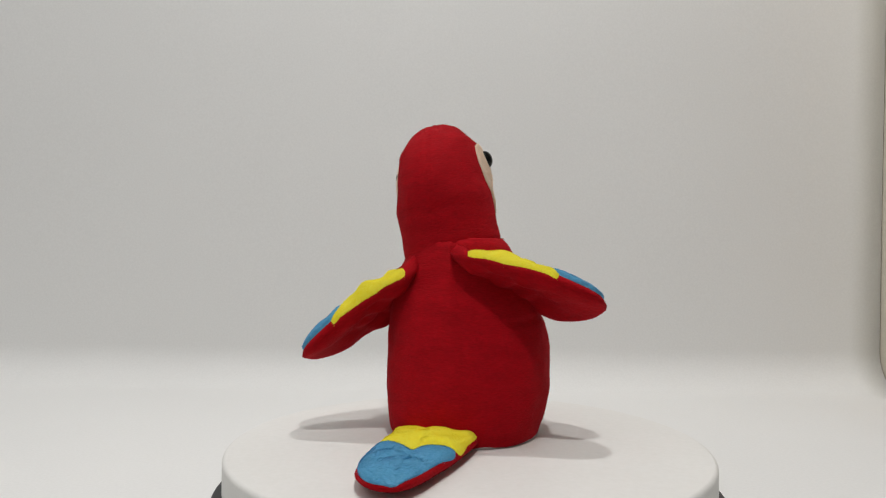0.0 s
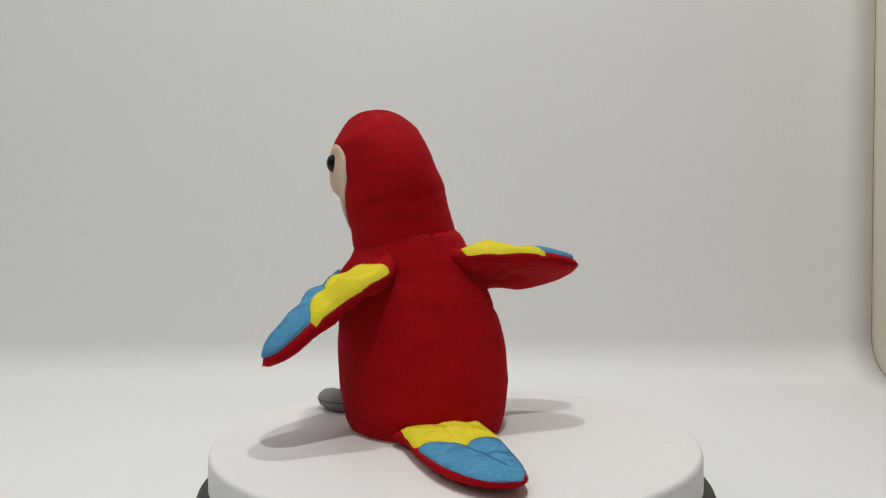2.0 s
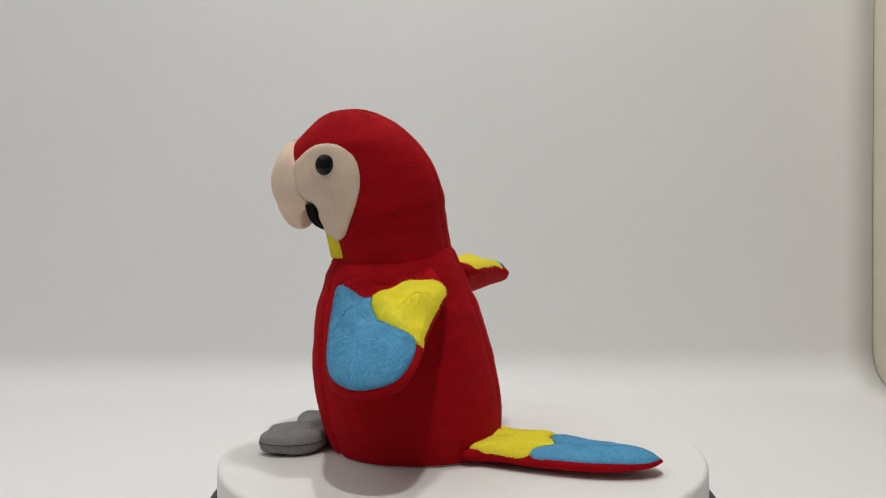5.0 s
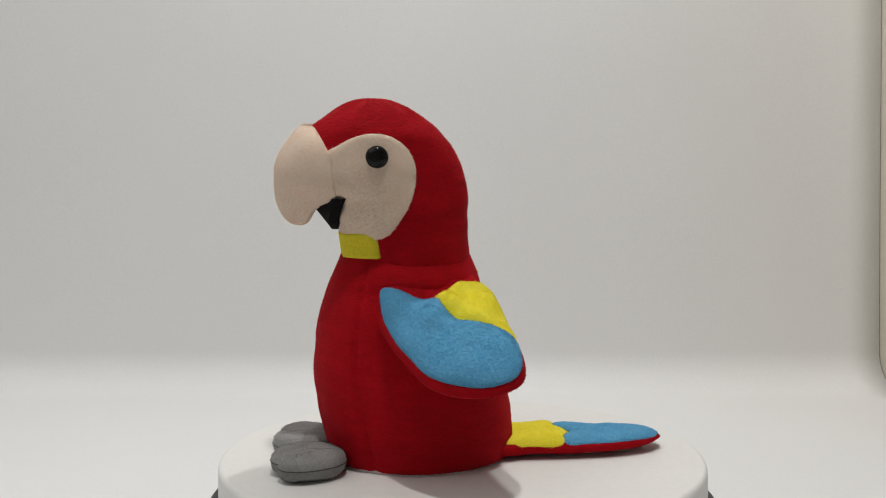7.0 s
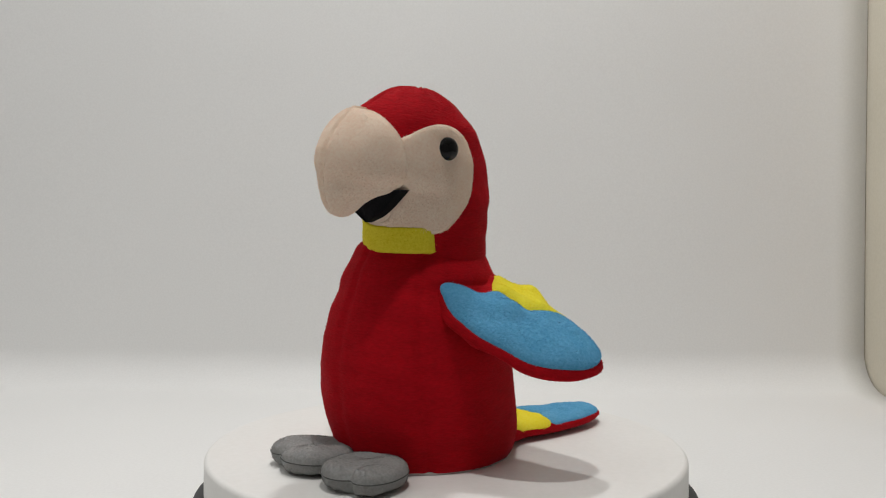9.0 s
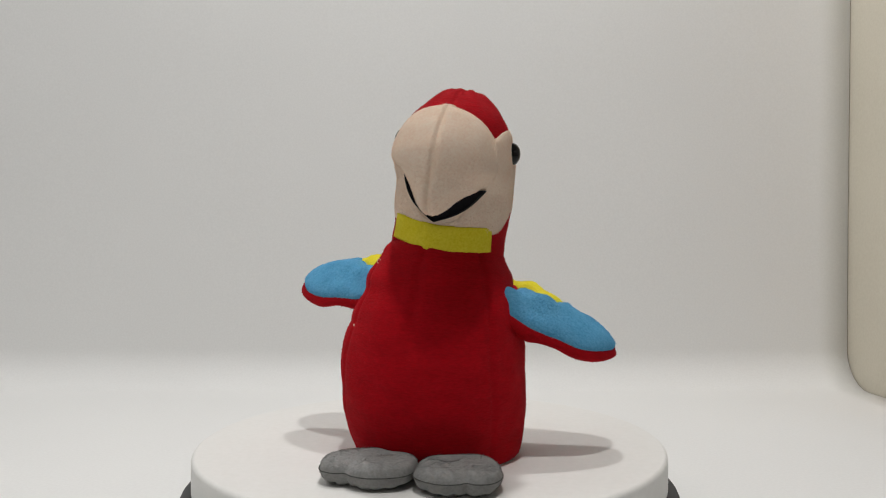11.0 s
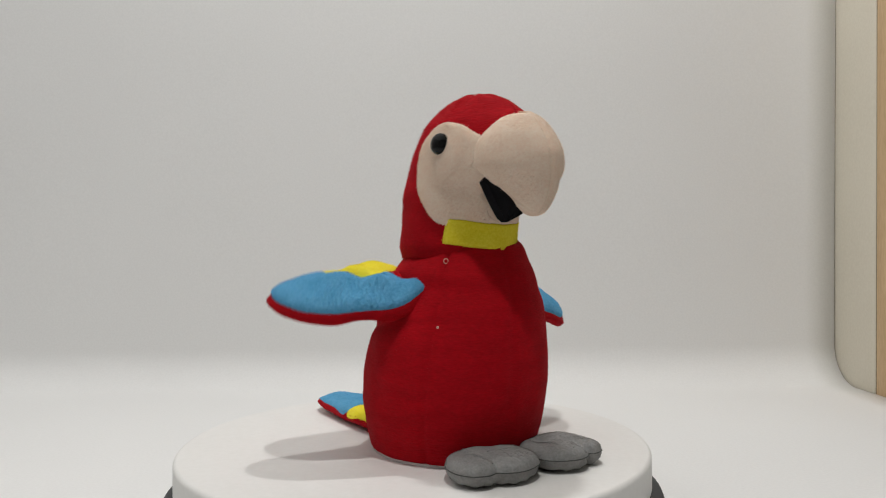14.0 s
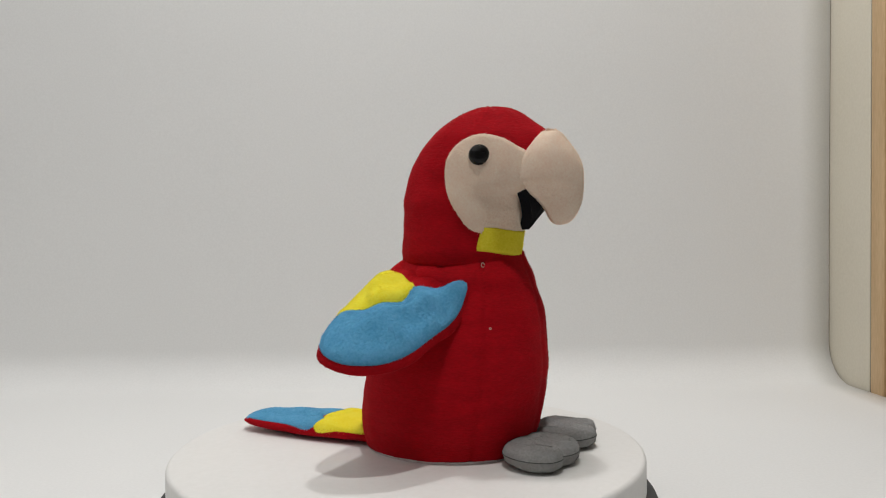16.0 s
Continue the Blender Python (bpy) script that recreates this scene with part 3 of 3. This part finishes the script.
TAIL_ROOT = Vector((-0.004, -0.055, 0))
TAIL = [(-0.027, -0.045), (-0.029, -0.062), (-0.032, -0.082), (-0.034, -0.102), (-0.034, -0.122), (-0.030, -0.141), (-0.022, -0.154), (-0.012, -0.159), (-0.003, -0.155), (0.004, -0.141), (0.010, -0.121), (0.016, -0.100), (0.021, -0.078), (0.024, -0.060), (0.024, -0.045)]
TAIL_YELLOW = [(-0.0265, -0.052), (-0.0285, -0.066), (-0.0310, -0.0860), (-0.022, -0.0900), (-0.009, -0.0985), (0.004, -0.0930), (0.0160, -0.0960), (0.0200, -0.078), (0.0228, -0.062), (0.0228, -0.052), (0.012, -0.050), (0.0, -0.053), (-0.014, -0.050)]
TAIL_BLUE = [(-0.0312, -0.0890), (-0.0325, -0.104), (-0.0325, -0.122), (-0.0288, -0.140), (-0.0213, -0.1525), (-0.0120, -0.1570), (-0.0040, -0.1535), (0.0027, -0.140), (0.0085, -0.121), (0.0152, -0.0985), (0.004, -0.0945), (-0.003, -0.0965), (-0.009, -0.1010), (-0.016, -0.0955), (-0.023, -0.0905)]


def build_tail(toy):
    bm = pad(closed_curve(TAIL, 120), 0.0055, 0.0045, 0.0010, 8.0)
    for v in bm.verts:
        v.co.z += 0.0062 + 0.06 * max(0, -0.105 - v.co.y) ** 1.4 - 0.0016 * math.exp(-((v.co.x + 0.008) / 0.003) ** 2) * (v.co.z > 0)
        v.co.z = max(v.co.z, 0.0006)
    bmesh.ops.recalc_face_normals(bm, faces=bm.faces)
    tree = BVHTree.FromBMesh(bm)
    tail = plush("tail", bm, M_RED, toy, "flat red plush tail with yellow and blue patches", 6000, 0.0012, 60, (0, -0.5, 0))
    plush("yellow_patch", laid(tree, closed_curve(TAIL_YELLOW, 90), seed=3.5, puff=0.0026, ripple=0.0018), M_YELLOW, tail, "bright yellow plush tail patch", 4500, 0.0012, 61, (0, -0.5, 0))
    plush("blue_patch", laid(tree, closed_curve(TAIL_BLUE, 100), seed=4.5), M_BLUE, tail, "sky-blue plush tail patch", 6000, 0.0012, 62, (0, -0.5, 0))
    return tail


FOOT = [(-0.0150, -0.0200), (-0.0215, -0.0090), (-0.0235, 0.0040), (-0.0225, 0.0140), (-0.0165, 0.0205), (-0.0075, 0.0245), (0.0010, 0.0235), (0.0060, 0.0205), (0.0110, 0.0225), (0.0190, 0.0200), (0.0235, 0.0110), (0.0230, 0.0000), (0.0180, -0.0140), (0.0085, -0.0215), (-0.0065, -0.0225)]


def build_foot(toy, x, y, turn, seed, wide, side):
    bm = pad(closed_curve([(px * wide * side, py if py > 0 else py * 0.72) for px, py in FOOT], 120), 0.0062, 0.0072, 0.0015, seed, flat=0.30)
    for v in bm.verts:
        p, top = v.co.copy(), v.co.z > 0
        edge = min(1.0, p.xy.length / 0.022)
        v.co.z += 0.0078
        if top:
            # a dip between two toes, a dent behind it and small stitched puckers along the front
            v.co.z -= 0.0024 * math.exp(-((p.x - 0.004 * side) / 0.0045) ** 2) * max(0, p.y / 0.022)
            v.co.z -= 0.0020 * math.exp(-((p.x + 0.006 * side) / 0.007) ** 2 - ((p.y + 0.004) / 0.007) ** 2)
            v.co.z += 0.0003 * math.sin(p.x * 1100 + 2 * math.sin(p.y * 300)) * max(0, p.y / 0.02) ** 2 * edge
        else:
            v.co.z += 0.0004 * math.sin(p.x * 900 + seed) * edge
        v.co.z = max(v.co.z, 0.0004)
    foot = plush("foot", bm, M_GREY, toy, "flat grey plush foot", 5000, 0.0014, int(70 + seed), (0, 0.5, -0.3))
    foot.matrix_basis = pose(x, y, 0, 0, 0, turn)
    # dark seam round the foot
    ring = closed_curve([(px * wide * side * 1.004, py * 1.004 if py > 0 else py * 0.723) for px, py in FOOT], 120)
    bm = bmesh.new()
    loops = []
    for q in ring:
        out = q.normalized()
        loops.append([bm.verts.new((q.x + out.x * 0.0003 * math.cos(a), q.y + out.y * 0.0003 * math.cos(a), 0.0078 + 0.0003 * math.sin(a))) for a in (0, 1.57, 3.14, 4.71)])
    join_rings(bm, loops + loops[:1])
    part("seam", bm, M_SEAM, foot, "dark grey stitched seam")


def build_parrot():
    toy = tagged(new("plush_parrot"), "red plush toy parrot with cream beak on turntable", "stuffed toy")
    build_body(toy)
    head = build_head(toy)
    wings = [build_wing(toy, side) for side in (-1, 1)]
    tail = build_tail(toy)
    build_foot(toy, -0.0290, 0.0590, 8, 1.0, 0.96, -1)
    build_foot(toy, 0.0185, 0.0590, -5, 2.0, 1.10, 1)
    return toy, head, wings, tail


build_setting()
build_side_panel()
turntable, platter = build_turntable()
parrot, parrot_head, (wing_left, wing_right), parrot_tail = build_parrot()

# ---------------------------------------------------------------- what moves
START, SPEED = -5.274, 15.518  # degrees, degrees a second


def motions():
    times = [0.5 * i for i in range(33)]
    walk(platter, [(t, pose(0, 0, 0, 0, 0, START + SPEED * t)) for t in times])
    # the toy rides round with the platter and creeps a few millimetres as it shakes
    creep = ((0, 0.0085), (1.5, 0.0040), (3.5, 0.0022), (7, 0.0006), (9, 0.0008), (12.5, 0.0014), (14.5, -0.0032), (16, -0.0050))
    walk(parrot, [(t, pose(float(np.interp(t, *zip(*creep))), 0, TOP) @ pose(0, 0, 0, 0, 0, START + SPEED * t) @ pose(OFFSET[0], OFFSET[1], 0)) for t in times])
    swing = [(0, -2, -0.012), (1.1, 0, -0.009), (4, 0, -0.006), (9.3, 0, -0.002), (11.2, 14, 0.008), (13.5, 15, 0.008), (16, 15, 0.008)]
    walk(parrot_tail, [(t, Matrix.Translation(TAIL_ROOT + Vector((dx, 0, 0))) @ pose(0, 0, 0, 0, 0, turn) @ Matrix.Translation(-TAIL_ROOT)) for t, turn, dx in swing])
    # head: seconds, lean to its right in degrees, turn
    head = [(0, -12, -7), (0.3, -12, -7), (0.4, -9, -7), (0.5, 3, -4), (0.6, 6, 0), (0.7, 6, 0), (0.8, 1, 0), (0.9, -6, 0), (1.0, -10.5, 0), (1.1, -11, 0), (2, -10.5, -1), (3.5, -11, -3.5), (4.5, -11, -3.5), (7, -11, -1), (9.2, -10.5, 1), (11.2, -9.5, 4),
            (12.5, -9, 6), (13.6, -9, 7), (13.7, -9, 7), (13.8, -8.5, 7), (13.9, -6, 7), (14.0, 0.5, 8), (14.1, 3, 8), (14.3, 3, 8), (16, 3, 7)]
    slip = ((0, 0), (10, 0), (12.5, 0.0025), (13.7, 0.0025), (14.1, 0), (16, 0))
    nod = ((0, 0), (1.1, -0.5), (4, -0.4), (6.5, 0.6), (7, 0.4), (9.2, -0.5), (11.2, 0), (14.3, 0), (16, -0.5))
    walk(parrot_head, [(t, Matrix.Translation(PIVOT + Vector((float(np.interp(t, *zip(*slip))), 0, 0))) @ pose(0, 0, 0, float(np.interp(t, *zip(*nod))), lean, turn)) for t, lean, turn in head])
    # wings: seconds, lift, twist, shoulders' lean, slide
    left = [(0, 5, 6, -7, -0.006), (0.3, 6, 6, -7, -0.006), (0.4, 16, 8, -5, -0.005), (0.5, 38, 8, 0, -0.003), (0.6, 12, 8, 0, -0.003), (0.7, 42, 8, 0, -0.003), (0.8, 4, 8, 0, -0.003), (0.9, 20, 6, -4, -0.005), (1.0, 8, 4, -7, -0.008), (1.1, 7, 3, -7, -0.008), (2, 5.5, 3, -7, -0.007), (4.2, 6, 2, -7, -0.006), (7, 10, 1, -7, -0.004),
            (9.2, 12, 1, -7, -0.003), (11.2, 14.5, 2, -7, 0.003), (13.5, 13, 2, -7, 0.003), (13.8, 12, 0, -6, 0.004), (13.9, 14, 0, -4, 0.004), (14.0, 18, 5, -1, 0.006), (14.1, 10, 8, 0, 0.003), (14.3, 8, 8, 0, 0), (16, 8, 8, 0, 0)]
    right = [(0, 16, 18, -7, 0.018), (0.3, 17, 18, -7, 0.017), (0.4, 20, 18, -5, 0.008), (0.5, 32, 18, 0, 0.007), (0.6, -6, 15, 0, 0.005), (0.7, 23, 15, 0, 0.005), (0.8, 4, 14, 0, 0.005), (0.9, 50, 12, -4, 0.007), (1.0, 32, 12, -7, 0.009), (1.1, 22, 12, -7, 0.010), (1.3, 27, 12, -7, 0.010), (1.5, 27, 12, -7, 0.008), (4, 27, 12, -7, 0.006), (7, 27, 12, -7, 0.008),
             (13.5, 27, 12, -7, 0.009), (13.7, 38, 12, -7, 0.008), (13.8, 42, 12, -6, 0.007), (13.9, 28, 10, -4, 0.005), (14.0, 28, 8, -1, 0.002), (14.1, 6, 4, 0, 0), (14.3, 6, 7, 0, 0), (16, 6, 7, 0, 0)]
    walk(wing_left, [(t, wing_pose(-1, *row)) for t, *row in left])
    walk(wing_right, [(t, wing_pose(1, *row)) for t, *row in right])


motions()
